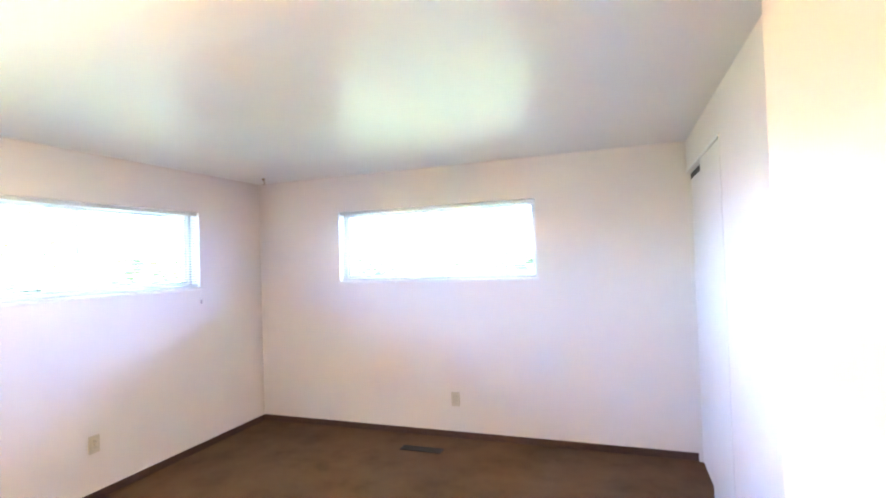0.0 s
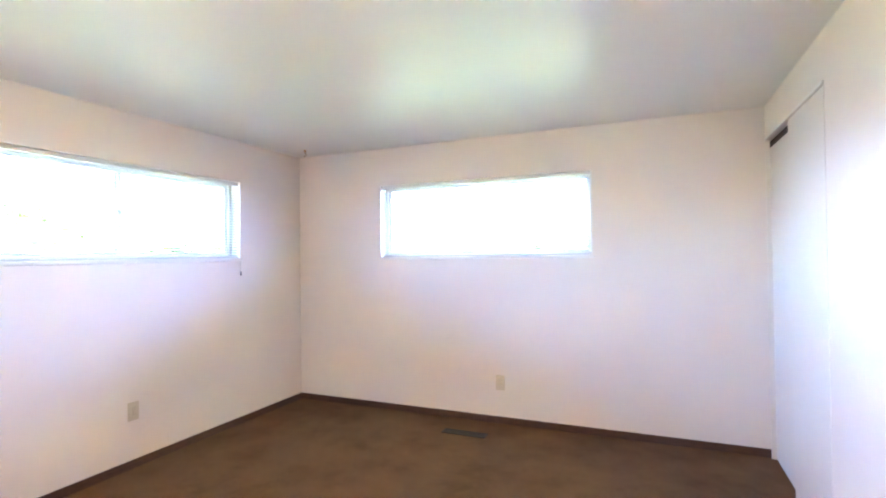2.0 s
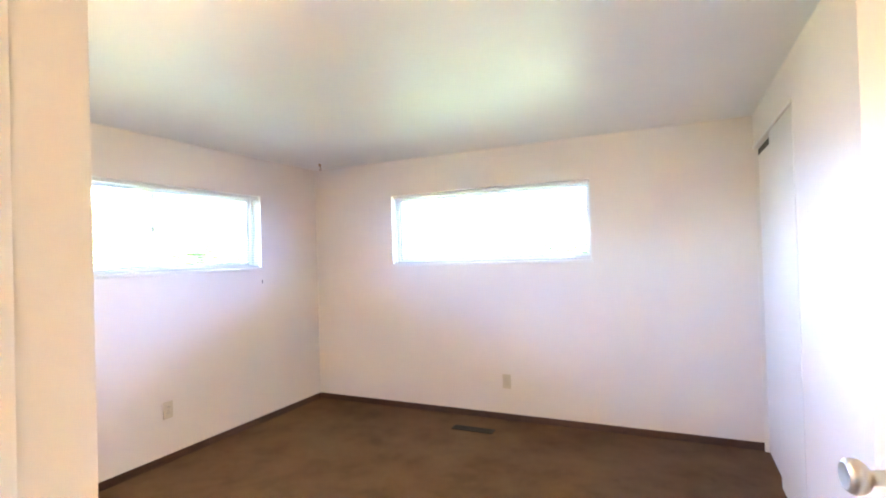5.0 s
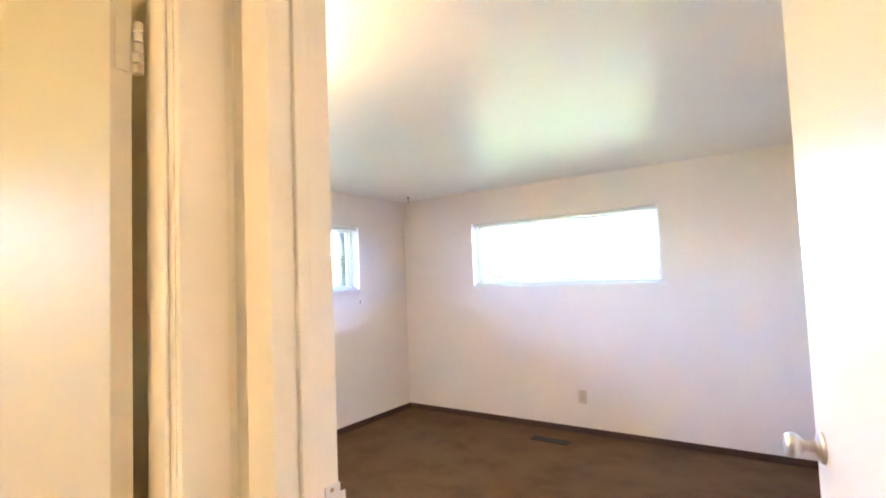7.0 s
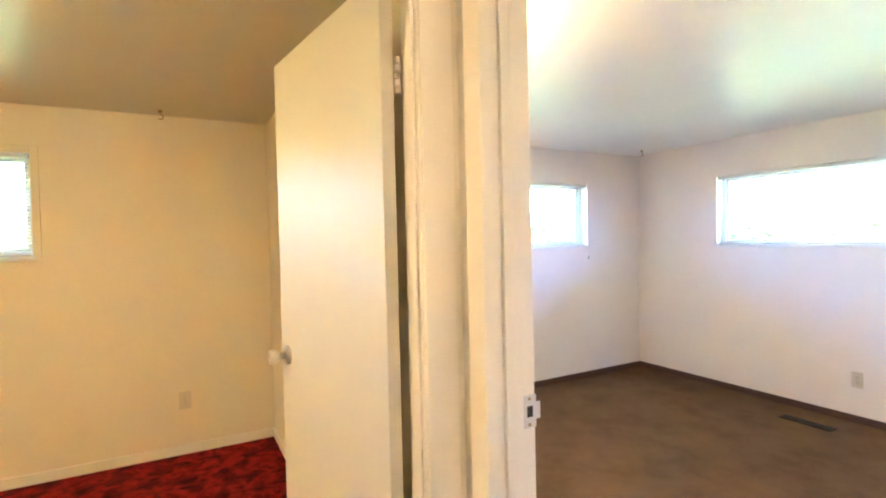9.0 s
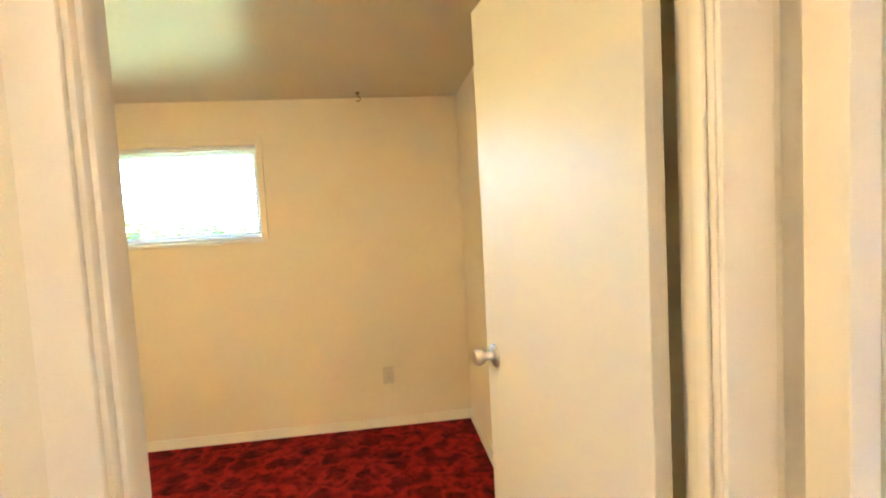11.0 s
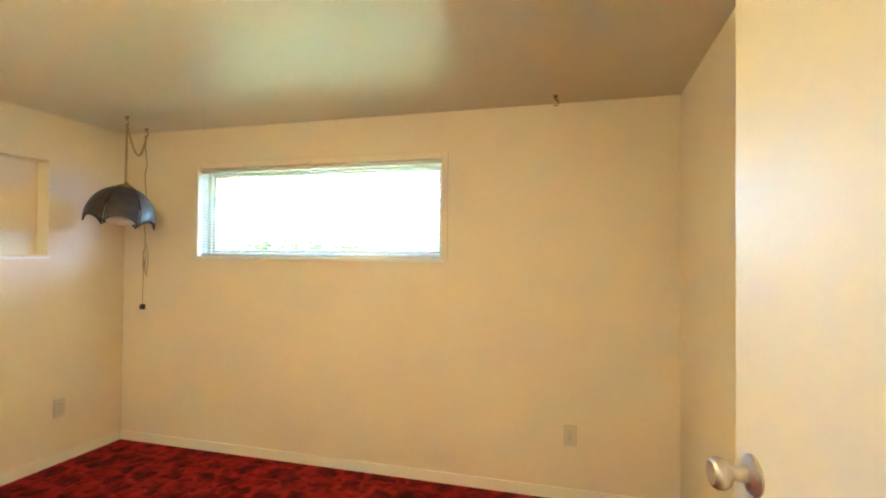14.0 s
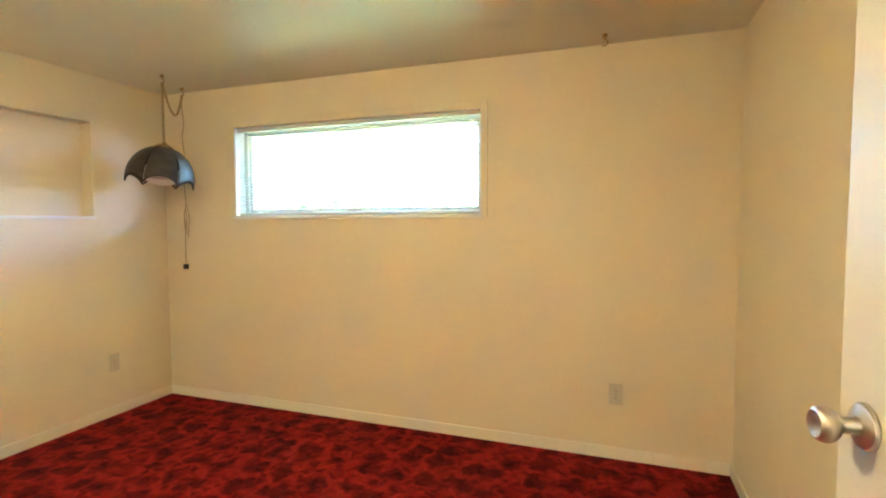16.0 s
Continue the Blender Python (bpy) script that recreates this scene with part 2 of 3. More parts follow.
def pierced(along, thick, holes, flip):
    """One closed wall body over a grid of cells; holes are (from, to, bottom, top)."""
    us = sorted({*along, *(v for h in holes for v in h[:2])})
    zs = sorted({FLOOR, H, *(max(FLOOR, v) for h in holes for v in h[2:])})
    faces = {}
    for u0, u1 in zip(us, us[1:]):
        for z0, z1 in zip(zs, zs[1:]):
            if any(a < (u0 + u1) / 2 < b and c < (z0 + z1) / 2 < d for a, b, c, d in holes):
                continue
            p = [(u, t, z) for u in (u0, u1) for t in thick for z in (z0, z1)]
            for q in ((0, 1, 3, 2), (4, 6, 7, 5), (0, 4, 5, 1), (2, 3, 7, 6), (0, 2, 6, 4), (1, 5, 7, 3)):
                ring = [p[k] for k in q]
                key = frozenset(ring)
                if key in faces:
                    del faces[key]
                else:
                    faces[key] = ring
    bm, seen = bmesh.new(), {}
    for ring in faces.values():
        vs = []
        for u, t, z in ring:
            if (u, t, z) not in seen:
                seen[u, t, z] = bm.verts.new((t, u, z) if flip else (u, t, z))
            vs.append(seen[u, t, z])
        bm.faces.new(vs)
    return bm


def wall_y(name, y0, y1, x0, x1, holes, material, label):
    """A wall along x, from y0 to y1 thick, with openings (x0, x1, z0, z1)."""
    return thing(name, pierced((x0, x1), (y0, y1), holes, False), material, label, "wall", "structure")


def wall_x(name, x0, x1, y0, y1, holes, material, label):
    """A wall along y, from x0 to x1 thick."""
    return thing(name, pierced((y0, y1), (x0, x1), holes, True), material, label, "wall", "structure")


# ---- structure ----
ground_mesh = box(-200, 200, -200, 200, -0.6, -0.35)
thing("ground", ground_mesh, M_GRASS, "sunlit mown green lawn round the house", "lawn", "structure")
thing("foundation", box(XW - TH, HX + 0.1, YS - TH, YN + TH, -0.36, -0.09), M_EXT, "painted concrete foundation under the rooms", "foundation", "structure")
thing("floor_brown_bedroom", box(XW - 0.01, XE + 0.01, YP - 0.05, YN + 0.01, -0.09, FLOOR1), M_CARPET1, "worn brown cut-pile carpet over the bedroom floor", "carpet", "structure")
thing("floor_red_bedroom", box(XW - 0.01, -0.87, YS - 0.01, YQ + 0.01, -0.09, FLOOR2), M_CARPET2, "deep red carpet with dark floral pattern", "carpet", "structure")
thing("floor_hall", boxes([(-0.87, HX, HY, YP - 0.05, -0.09, FLOOR1)]), M_CARPET1, "brown carpet on the hall floor", "carpet", "structure")
thing("floor_closet", box(XE + 0.01, 1.0, 3.0, YN, -0.09, FLOOR1 - 0.002), M_CARPET1, "brown carpet inside the closet", "carpet", "structure")

wall_x("wall_west_brown_bedroom", XW - TH, XW, YP - 0.056, YN + TH, [WA], M_WALL1, "smooth cream painted wall with a wide high window")
wall_x("wall_west_red_bedroom", XW - TH, XW, YS - TH, YP - 0.056, [W2], M_WALL2, "yellowed cream painted wall with a wide high window")
wall_y("wall_north", YN, YN + TH, XW, 1.0, [WB], M_WALL1, "smooth cream painted wall with a wide high window")
wall_y("wall_partition_brown_side", YP - 0.056, YP, XW, XE + 0.1, [(D1[0] - 0.02, D1[1] + 0.02, FLOOR, D1[2] + 0.02)], M_WALL1, "cream painted partition wall with a doorway")
wall_y("wall_partition_red_side", YQ, YP - 0.056, XW, XA - 0.05, [], M_WALL2, "yellowed cream painted partition wall")
wall_y("wall_partition_hall_side", YQ, YP - 0.056, XA - 0.05, HX, [(D1[0] - 0.02, D1[1] + 0.02, FLOOR, D1[2] + 0.02)], M_HALL, "warm cream hall wall with a doorway")
wall_x("wall_east_brown_bedroom", XE, XE + 0.1, YP, YN, [(CL[0], CL[1], FLOOR, CL[2])], M_WALL1, "cream painted wall with a sliding-door closet opening")
wall_y("wall_closet_south", 2.95, 3.05, XE + 0.1, 1.0, [], M_WALL1, "cream closet side wall")
wall_x("wall_closet_back", 1.0, 1.1, 2.95, YN + TH, [], M_WALL1, "cream closet back wall")
wall_x("wall_door_red_side", XB, -0.865, YS - TH, YQ, [(D2[0] - 0.02, D2[1] + 0.02, FLOOR, D2[2] + 0.02)], M_WALL2, "yellowed cream wall with a doorway to the hall")
wall_x("wall_door_hall_side", -0.865, XA, HY, YQ, [(D2[0] - 0.02, D2[1] + 0.02, FLOOR, D2[2] + 0.02)], M_HALL, "warm cream hall wall with a doorway")
wall_y("wall_south_red_bedroom", YS - TH, YS, XW, XB, [NI], M_WALL2, "yellowed cream wall with a boarded window recess")
wall_x("wall_hall_east", HX, HX + 0.1, HY - 0.1, YP - 0.056, [], M_HALL, "warm cream hall end wall")
wall_y("wall_hall_south", HY - 0.1, HY, XA, HX, [], M_HALL, "warm cream hall side wall")

thing("ceiling_brown_bedroom", box(XW, 1.0, YP - 0.056, YN, H, H + 0.1), M_CEIL, "smooth satin off-white painted ceiling", "ceiling", "structure")
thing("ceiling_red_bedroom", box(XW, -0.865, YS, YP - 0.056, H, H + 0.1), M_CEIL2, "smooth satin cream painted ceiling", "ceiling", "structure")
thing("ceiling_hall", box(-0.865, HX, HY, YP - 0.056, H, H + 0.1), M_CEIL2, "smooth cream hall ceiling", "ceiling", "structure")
EAVE = 1.66
thing("roof", box(XW - TH - EAVE, HX + 1.2, YS - TH - EAVE, YN + TH + EAVE, H + 0.1, H + 0.28), M_ROOF, "flat roof slab with wide painted eaves", "roof", "structure")
thing("fascia", boxes([(XW - TH - EAVE - 0.03, XW - TH - EAVE, YS - TH - EAVE, YN + TH + EAVE, H - 0.06, H + 0.3), (XW - TH - EAVE, HX + 1.2, YN + TH + EAVE, YN + TH + EAVE + 0.03, H - 0.06, H + 0.3)]), M_ROOF, "painted fascia board along the eaves", "fascia", "structure")



# ---- trees outside the windows ----
M_LEAF = mat("tree_foliage", (0.07, 0.11, 0.035), 0.7, 0, 0.3)
base(M_LEAF, ramp(M_LEAF, noise_node(M_LEAF, 0.9, 5, 0.6), [(0.3, (0.08, 0.115, 0.045)), (0.7, (0.12, 0.16, 0.07))]))
_n, _l = M_LEAF.node_tree.nodes, M_LEAF.node_tree.links
_t = _n.new("ShaderNodeBsdfTranslucent")
_t.inputs["Color"].default_value = (0.30, 0.40, 0.14, 1)
_mx = _n.new("ShaderNodeMixShader")
_mx.inputs["Fac"].default_value = 0.45
_l.new(_n["Principled BSDF"].outputs["BSDF"], _mx.inputs[1])
_l.new(_t.outputs["BSDF"], _mx.inputs[2])
_l.new(_mx.outputs["Shader"], _n["Material Output"].inputs["Surface"])
M_BARK = mat("grey_brown_bark", (0.12, 0.09, 0.065), 0.9, 0, 0.2)
bump(M_BARK, noise_node(M_BARK, 12, 5, 0.6, (1, 1, 0.2)), 0.8, 0.02)
LAWN = -0.35


def leaf_sheet(rnd, clumps, per_clump, size):
    """Loose leaf clumps: small bent leaves scattered round each clump's centre."""
    verts, faces = [], []
    for c, spread in clumps:
        for _ in range(per_clump):
            p = c + Vector((rnd.gauss(0, 1), rnd.gauss(0, 1), rnd.gauss(0, 0.7))) * spread
            u = Vector((rnd.uniform(-1, 1), rnd.uniform(-1, 1), rnd.uniform(-0.6, 0.6))).normalized()
            w = u.cross(Vector((rnd.uniform(-1, 1), rnd.uniform(-1, 1), rnd.uniform(-1, 1)))).normalized()
            n = u.cross(w) * 0.12
            k, s = len(verts), size * rnd.uniform(0.6, 1.3)
            verts += [p - u * s, p + (w * 0.45 + n) * s, p + u * s, p + (n - w * 0.45) * s]
            faces += [(k, k + 1, k + 2), (k, k + 2, k + 3)]
    me = bpy.data.meshes.new("leaves")
    me.from_pydata([tuple(v) for v in verts], [], faces)
    me.materials.append(M_LEAF)
    return me


def garden_tree(x, y, height, spread, seed):
    rnd = random.Random(seed)
    t = holder("garden_tree", (x, y, LAWN), "leafy green broadleaf tree standing on the lawn", "tree", group="trees outside the windows", turn=seed * 37)
    bm = bmesh.new()
    tips = []
    lean = rnd.uniform(-0.2, 0.2)
    for k in range(6):
        z0, z1 = k * height * 0.1, (k + 1) * height * 0.1
        add_tube(bm, [(lean * k / 6, 0, z0), (lean * (k + 1) / 6, 0, z1)], 0.16 * (1 - k * 0.11), 8)
    for k in range(9):
        a, z = k * 2.4 + rnd.uniform(-0.4, 0.4), height * rnd.uniform(0.28, 0.58)
        out, up = spread * rnd.uniform(0.5, 0.85), height * rnd.uniform(0.10, 0.34)
        mid = (0.5 * out * math.cos(a), 0.5 * out * math.sin(a), z + up * 0.65)
        tip = (out * math.cos(a), out * math.sin(a), z + up)
        add_tube(bm, [(lean * 0.6, 0, z), mid], 0.055, 6)
        add_tube(bm, [mid, tip], 0.03, 6)
        tips += [mid, tip]
    part("trunk", bm, M_BARK, t)
    clumps = [(Vector(p), spread * rnd.uniform(0.14, 0.22)) for p in tips]
    for _ in range(16):
        a, q = rnd.uniform(0, math.tau), rnd.uniform(0.1, 0.9)
        clumps.append((Vector((q * spread * math.cos(a), q * spread * math.sin(a), height * (0.62 + 0.34 * (1 - q) * rnd.random()))), spread * rnd.uniform(0.10, 0.2)))
    crown = new("crown", leaf_sheet(rnd, clumps, 90, 0.13))
    crown.parent = t


for k, (x, y, h, w) in enumerate(((-17.0, 8.6, 4.4, 2.1), (-20.0, 12.5, 4.4, 2.2))):
    garden_tree(x, y, h, w, 11 + k)

rnd_w = random.Random(5)
wood = []
for k in range(230):
    a = radians(70 + 150 * (k + rnd_w.random()) / 230)
    d = rnd_w.uniform(40, 48)
    top = 3.0 + 0.7 * math.sin(a * 9) + rnd_w.uniform(-0.6, 0.6)
    for j in range(6):
        wood.append((Vector((d * math.cos(a), d * math.sin(a), LAWN + top * (j + 0.6) / 6.2)), 0.6))
tagged(new("far_woods", leaf_sheet(rnd_w, wood, 26, 0.5)), "distant belt of green trees beyond the lawn", "woods", "", "stuff")

# ---- baseboards ----
B1 = 0.008
B2 = 0.056
thing("baseboard_brown_bedroom", boxes([(XW, XE, YN - 0.012, YN, FLOOR, B1), (XW, XW + 0.012, YP, YN - 0.012, FLOOR, B1), (XE - 0.012, XE, YP, CL[0] - 0.01, FLOOR, B1), (XW + 0.012, D1[0] - 0.08, YP, YP + 0.012, FLOOR, B1)], 0.003), M_BASE1, "dark stained wooden baseboard above brown carpet", "baseboard", "structure")
thing("baseboard_red_bedroom", boxes([(XW, XW + 0.012, YS, YQ, FLOOR, B2), (XW + 0.012, XB, YS, YS + 0.012, FLOOR, B2), (XW + 0.012, XB, YQ - 0.012, YQ, FLOOR, B2)], 0.003), M_BASE2, "cream painted baseboard above red carpet", "baseboard", "structure")

# ---- door frames ----
J = 0.02
dz = D1[2]
f1 = holder("door_frame_brown_bedroom", (0, 0, 0), "cream enamelled door frame, empty jamb with strike plate", "door frame", "structure")
part("jamb", box(D1[0] - J, D1[0], YQ - 0.001, YP + 0.002, FLOOR, dz, bevel=0.002), M_TRIM, f1, "", True)
part("jamb", box(D1[1], D1[1] + J, YQ - 0.001, YP + 0.002, FLOOR, dz, bevel=0.002), M_TRIM, f1, "", True)
part("head", box(D1[0] - J, D1[1] + J, YQ - 0.004, YP + 0.004, dz, dz + J, bevel=0.002), M_TRIM, f1, "", True)
part("door_stop", box(D1[0], D1[0] + 0.012, YQ + 0.038, YQ + 0.066, FLOOR, dz, bevel=0.005), M_TRIM, f1, "", True)
part("door_stop", box(D1[1] - 0.010, D1[1], YQ + 0.002, YQ + 0.034, FLOOR, dz, bevel=0.005), M_TRIM, f1, "", True)
part("casing", box(XA + 0.050, D1[0] + 0.012, YQ - 0.016, YQ + 0.030, FLOOR, dz + 0.07, bevel=0.006), M_TRIM, f1, "", True)
part("casing", box(D1[1] + 0.006, D1[1] + 0.07, YQ - 0.014, YQ, FLOOR, dz + 0.07, bevel=0.006), M_TRIM, f1, "", True)
part("casing", box(D1[0] - 0.006, D1[1] + 0.006, YQ - 0.014, YQ, dz + 0.006, dz + 0.07, bevel=0.006), M_TRIM, f1, "", True)
part("casing", box(D1[0] - 0.07, D1[0] - 0.012, YP, YP + 0.010, FLOOR, dz + 0.07, bevel=0.006), M_TRIM, f1, "", True)
strike = part("strike_plate", boxes([(D1[0] - 0.0005, D1[0] + 0.0022, YP - 0.030, YP + 0.004, 0.99, 1.065), (D1[0] - 0.0005, D1[0] + 0.0022, YP + 0.004, YP + 0.016, 1.008, 1.047)], 0.0008), M_NICKEL, f1, "chromed strike plate with curved lip")
# Dark block on the plate stands in for the shaded hole.
part("latch_hole", box(D1[0] + 0.0020, D1[0] + 0.0030, YP - 0.022, YP - 0.006, 1.015, 1.04), M_DARK, strike)
for z in (0.998, 1.057):
    part("screw", box(D1[0] + 0.0020, D1[0] + 0.0032, YP - 0.019, YP - 0.012, z - 0.0035, z + 0.0035, bevel=0.001), M_BRASS, strike)

f2 = holder("door_frame_red_bedroom", (0, 0, 0), "cream enamelled door frame beside the hall corner", "door frame", "structure")
part("jamb", box(XB, XA + 0.001, D2[1], D2[1] + J, FLOOR, dz, bevel=0.002), M_TRIM, f2, "", True)
part("jamb", box(XB, XA + 0.001, D2[0] - J, D2[0], FLOOR, dz, bevel=0.002), M_TRIM, f2, "", True)
part("head", box(XB, XA + 0.001, D2[0] - J, D2[1] + J, dz, dz + J, bevel=0.002), M_TRIM, f2, "", True)
part("door_stop", box(XB + 0.042, XB + 0.076, D2[1] - 0.010, D2[1], FLOOR, dz, bevel=0.005), M_TRIM, f2, "", True)
part("door_stop", box(XB + 0.042, XB + 0.076, D2[0], D2[0] + 0.010, FLOOR, dz, bevel=0.005), M_TRIM, f2, "", True)
part("casing", box(XA, XA + 0.014, D2[1] + 0.001, YQ - 0.020, FLOOR, dz + 0.07, bevel=0.006), M_TRIM, f2, "", True)
part("casing", box(XA, XA + 0.014, D2[0] - 0.07, D2[0] - 0.006, FLOOR, dz + 0.07, bevel=0.006), M_TRIM, f2, "", True)
part("casing", box(XA, XA + 0.014, D2[0] - 0.006, D2[1] + 0.006, dz + 0.006, dz + 0.07, bevel=0.006), M_TRIM, f2, "", True)


# ---- doors ----
KNOB = [(0.0005, 0.0), (0.033, 0.0), (0.0335, 0.003), (0.031, 0.007), (0.022, 0.010), (0.0135, 0.012), (0.0115, 0.016), (0.0110, 0.030), (0.0125, 0.034), (0.019, 0.039), (0.0245, 0.046), (0.0262, 0.053), (0.0250, 0.060), (0.0215, 0.0655), (0.019, 0.0665), (0.012, 0.0640), (0.0005, 0.0630)]


def flush_door(name, hinge, turn, width, label):
    """A flush door; its leaf runs along +x from the hinge, its hall face towards -y."""
    d = holder(name, hinge, label, "door", "structure", turn=turn)
    part("leaf", box(0.003, width, 0.0, 0.035, 0.004, 2.048, bevel=0.002), M_DOOR, d)
    for y, s in ((0.0, 90), (0.035, -90)):
        part("knob", lathe(KNOB), M_NICKEL, d, "satin nickel round door knob", True, at=pose(width - 0.064, y, 1.033, s, 0, 0))
    part("latch_plate", box(width - 0.001, width + 0.0015, 0.006, 0.029, 1.005, 1.06, bevel=0.0005), M_NICKEL, d, "nickel latch plate")
    for z in (1.815, 0.20):
        h = part("hinge", boxes([(0.0, 0.0042, 0.004, 0.028, z - 0.044, z + 0.044)]), M_DOOR, d, "painted steel butt hinge with brass knuckles")
        for k in range(5):
            part("knuckle", tube([(-0.004, -0.006, z - 0.044 + k * 0.0178), (-0.004, -0.006, z - 0.044 + k * 0.0178 + 0.0150)], 0.0080, 12), M_TRIM if k % 2 else M_PLATE, h)
    return d


# leaf direction is the door's +x; the hall face looks along its -y
flush_door("door_brown_bedroom", (0.140, YP + 0.002, 0), 98.2, 0.755, "cream enamelled flush door, opened into the bedroom")
flush_door("door_red_bedroom", (XB + 0.002, 0.404, 0), 188.5, 0.755, "cream enamelled flush door, opened into the red bedroom")

# ---- closet ----
part_y = 3.86
cf = holder("closet_frame", (0, 0, 0), "white closet opening trim and track", "closet frame", "structure")
part("track", box(XE + 0.045, XE + 0.095, CL[0] + 0.01, CL[1] - 0.01, CL[2] - 0.012, CL[2]), M_REGISTER, cf, "dark sliding door track")
# Dark strip fills the gap over the rear door in place of its shade.
part("track_gap_shade", box(XE + 0.023, XE + 0.046, part_y, CL[1] - 0.012, CL[2] - 0.052, CL[2] - 0.012), M_REGISTER, cf, "dark strip in place of shade above the rear door")
part("trim", box(XE - 0.008, XE, CL[0] - 0.004, CL[1] + 0.004, CL[2] - 0.004, CL[2] + 0.014, bevel=0.003), M_SILL, cf)
part("jamb", box(XE - 0.002, XE + 0.1, CL[0] - 0.001, CL[0] + 0.01, FLOOR, CL[2]), M_CLOSET, cf)
part("jamb", box(XE - 0.002, XE + 0.1, CL[1] - 0.01, CL[1] + 0.001, FLOOR, CL[2]), M_CLOSET, cf)
for a, b, x in ((CL[0] + 0.012, part_y, XE + 0.002), (part_y - 0.05, CL[1] - 0.006, XE + 0.025)):
    d = holder("closet_door", (x, a, 0), "smooth white sliding closet door, closed", "closet door", "", "closet doors")
    part("panel", box(0, 0.020, 0, b - a, FLOOR1 + 0.003, CL[2] - (0.004 if x < XE + 0.03 else 0.05), bevel=0.002), M_CLOSET, d)


# ---- windows ----
def slider_window(name, m, width, z0, z1, label, casing=False, sashes=2):
    """Built along x, the room towards -y, the inner wall face at y = 0."""
    w = new(name)
    w.matrix_basis = m
    tagged(w, label, "window", "", "structure")
    h = z1 - z0
    y0, y1 = TH - 0.055, TH - 0.005
    fr = part("window_frame", boxes([(0, width, y0, y1, z0, z0 + 0.03), (0, width, y0, y1, z1 - 0.03, z1), (0, 0.03, y0, y1, z0, z1), (width - 0.03, width, y0, y1, z0, z1)], 0.002), M_ALU, w, "white enamelled sliding window frame")
    spans = ((0.03, width / 2 + 0.02, y0 + 0.006), (width / 2 - 0.02, width - 0.03, y0 + 0.026)) if sashes == 2 else ((0.03, width - 0.03, y0 + 0.016),)
    for a, b, y in spans:
        sh = part("sash", boxes([(a, b, y, y + 0.018, z0 + 0.03, z0 + 0.052), (a, b, y, y + 0.018, z1 - 0.052, z1 - 0.03), (a, a + 0.024, y, y + 0.018, z0 + 0.052, z1 - 0.052), (b - 0.024, b, y, y + 0.018, z0 + 0.052, z1 - 0.052)], 0.001), M_ALU, w)
        p = part("pane", box(a + 0.02, b - 0.02, y + 0.007, y + 0.011, z0 + 0.046, z1 - 0.046), M_GLASS, sh)
        p.visible_shadow = False
    if sashes == 2:
        part("sash_pull", box(width * 0.22, width * 0.22 + 0.07, -0.004 + y0, y0 + 0.006, z0 + 0.105, z0 + 0.125, bevel=0.003), M_TASSEL, w, "grey sash pull")
        part("latch", box(width / 2 - 0.014, width / 2 + 0.004, y0 - 0.008, y0 + 0.004, (z0 + z1) / 2 - 0.02, (z0 + z1) / 2 + 0.02, bevel=0.002), M_TASSEL, w, "grey sash latch")
    part("window_sill", box(-0.012, width + 0.012, -0.016, y0, z0 - 0.020, z0 + 0.004, bevel=0.004), M_SILL, w, "white enamelled window sill")
    part("reveal", boxes([(0, 0.004, 0.001, y0, z0 + 0.004, z1), (width - 0.004, width, 0.001, y0, z0 + 0.004, z1), (0.004, width - 0.004, 0.001, y0, z1 - 0.004, z1)]), M_SILL, w)
    if casing:
        c = 0.04
        part("casing", boxes([(-c, 0.002, -0.010, 0, z0 - 0.016, z1 + c), (width - 0.002, width + c, -0.010, 0, z0 - 0.016, z1 + c), (0.002, width - 0.002, -0.010, 0, z1 - 0.002, z1 + c)], 0.003), M_WALL2, w, "painted flat window casing")
    return w


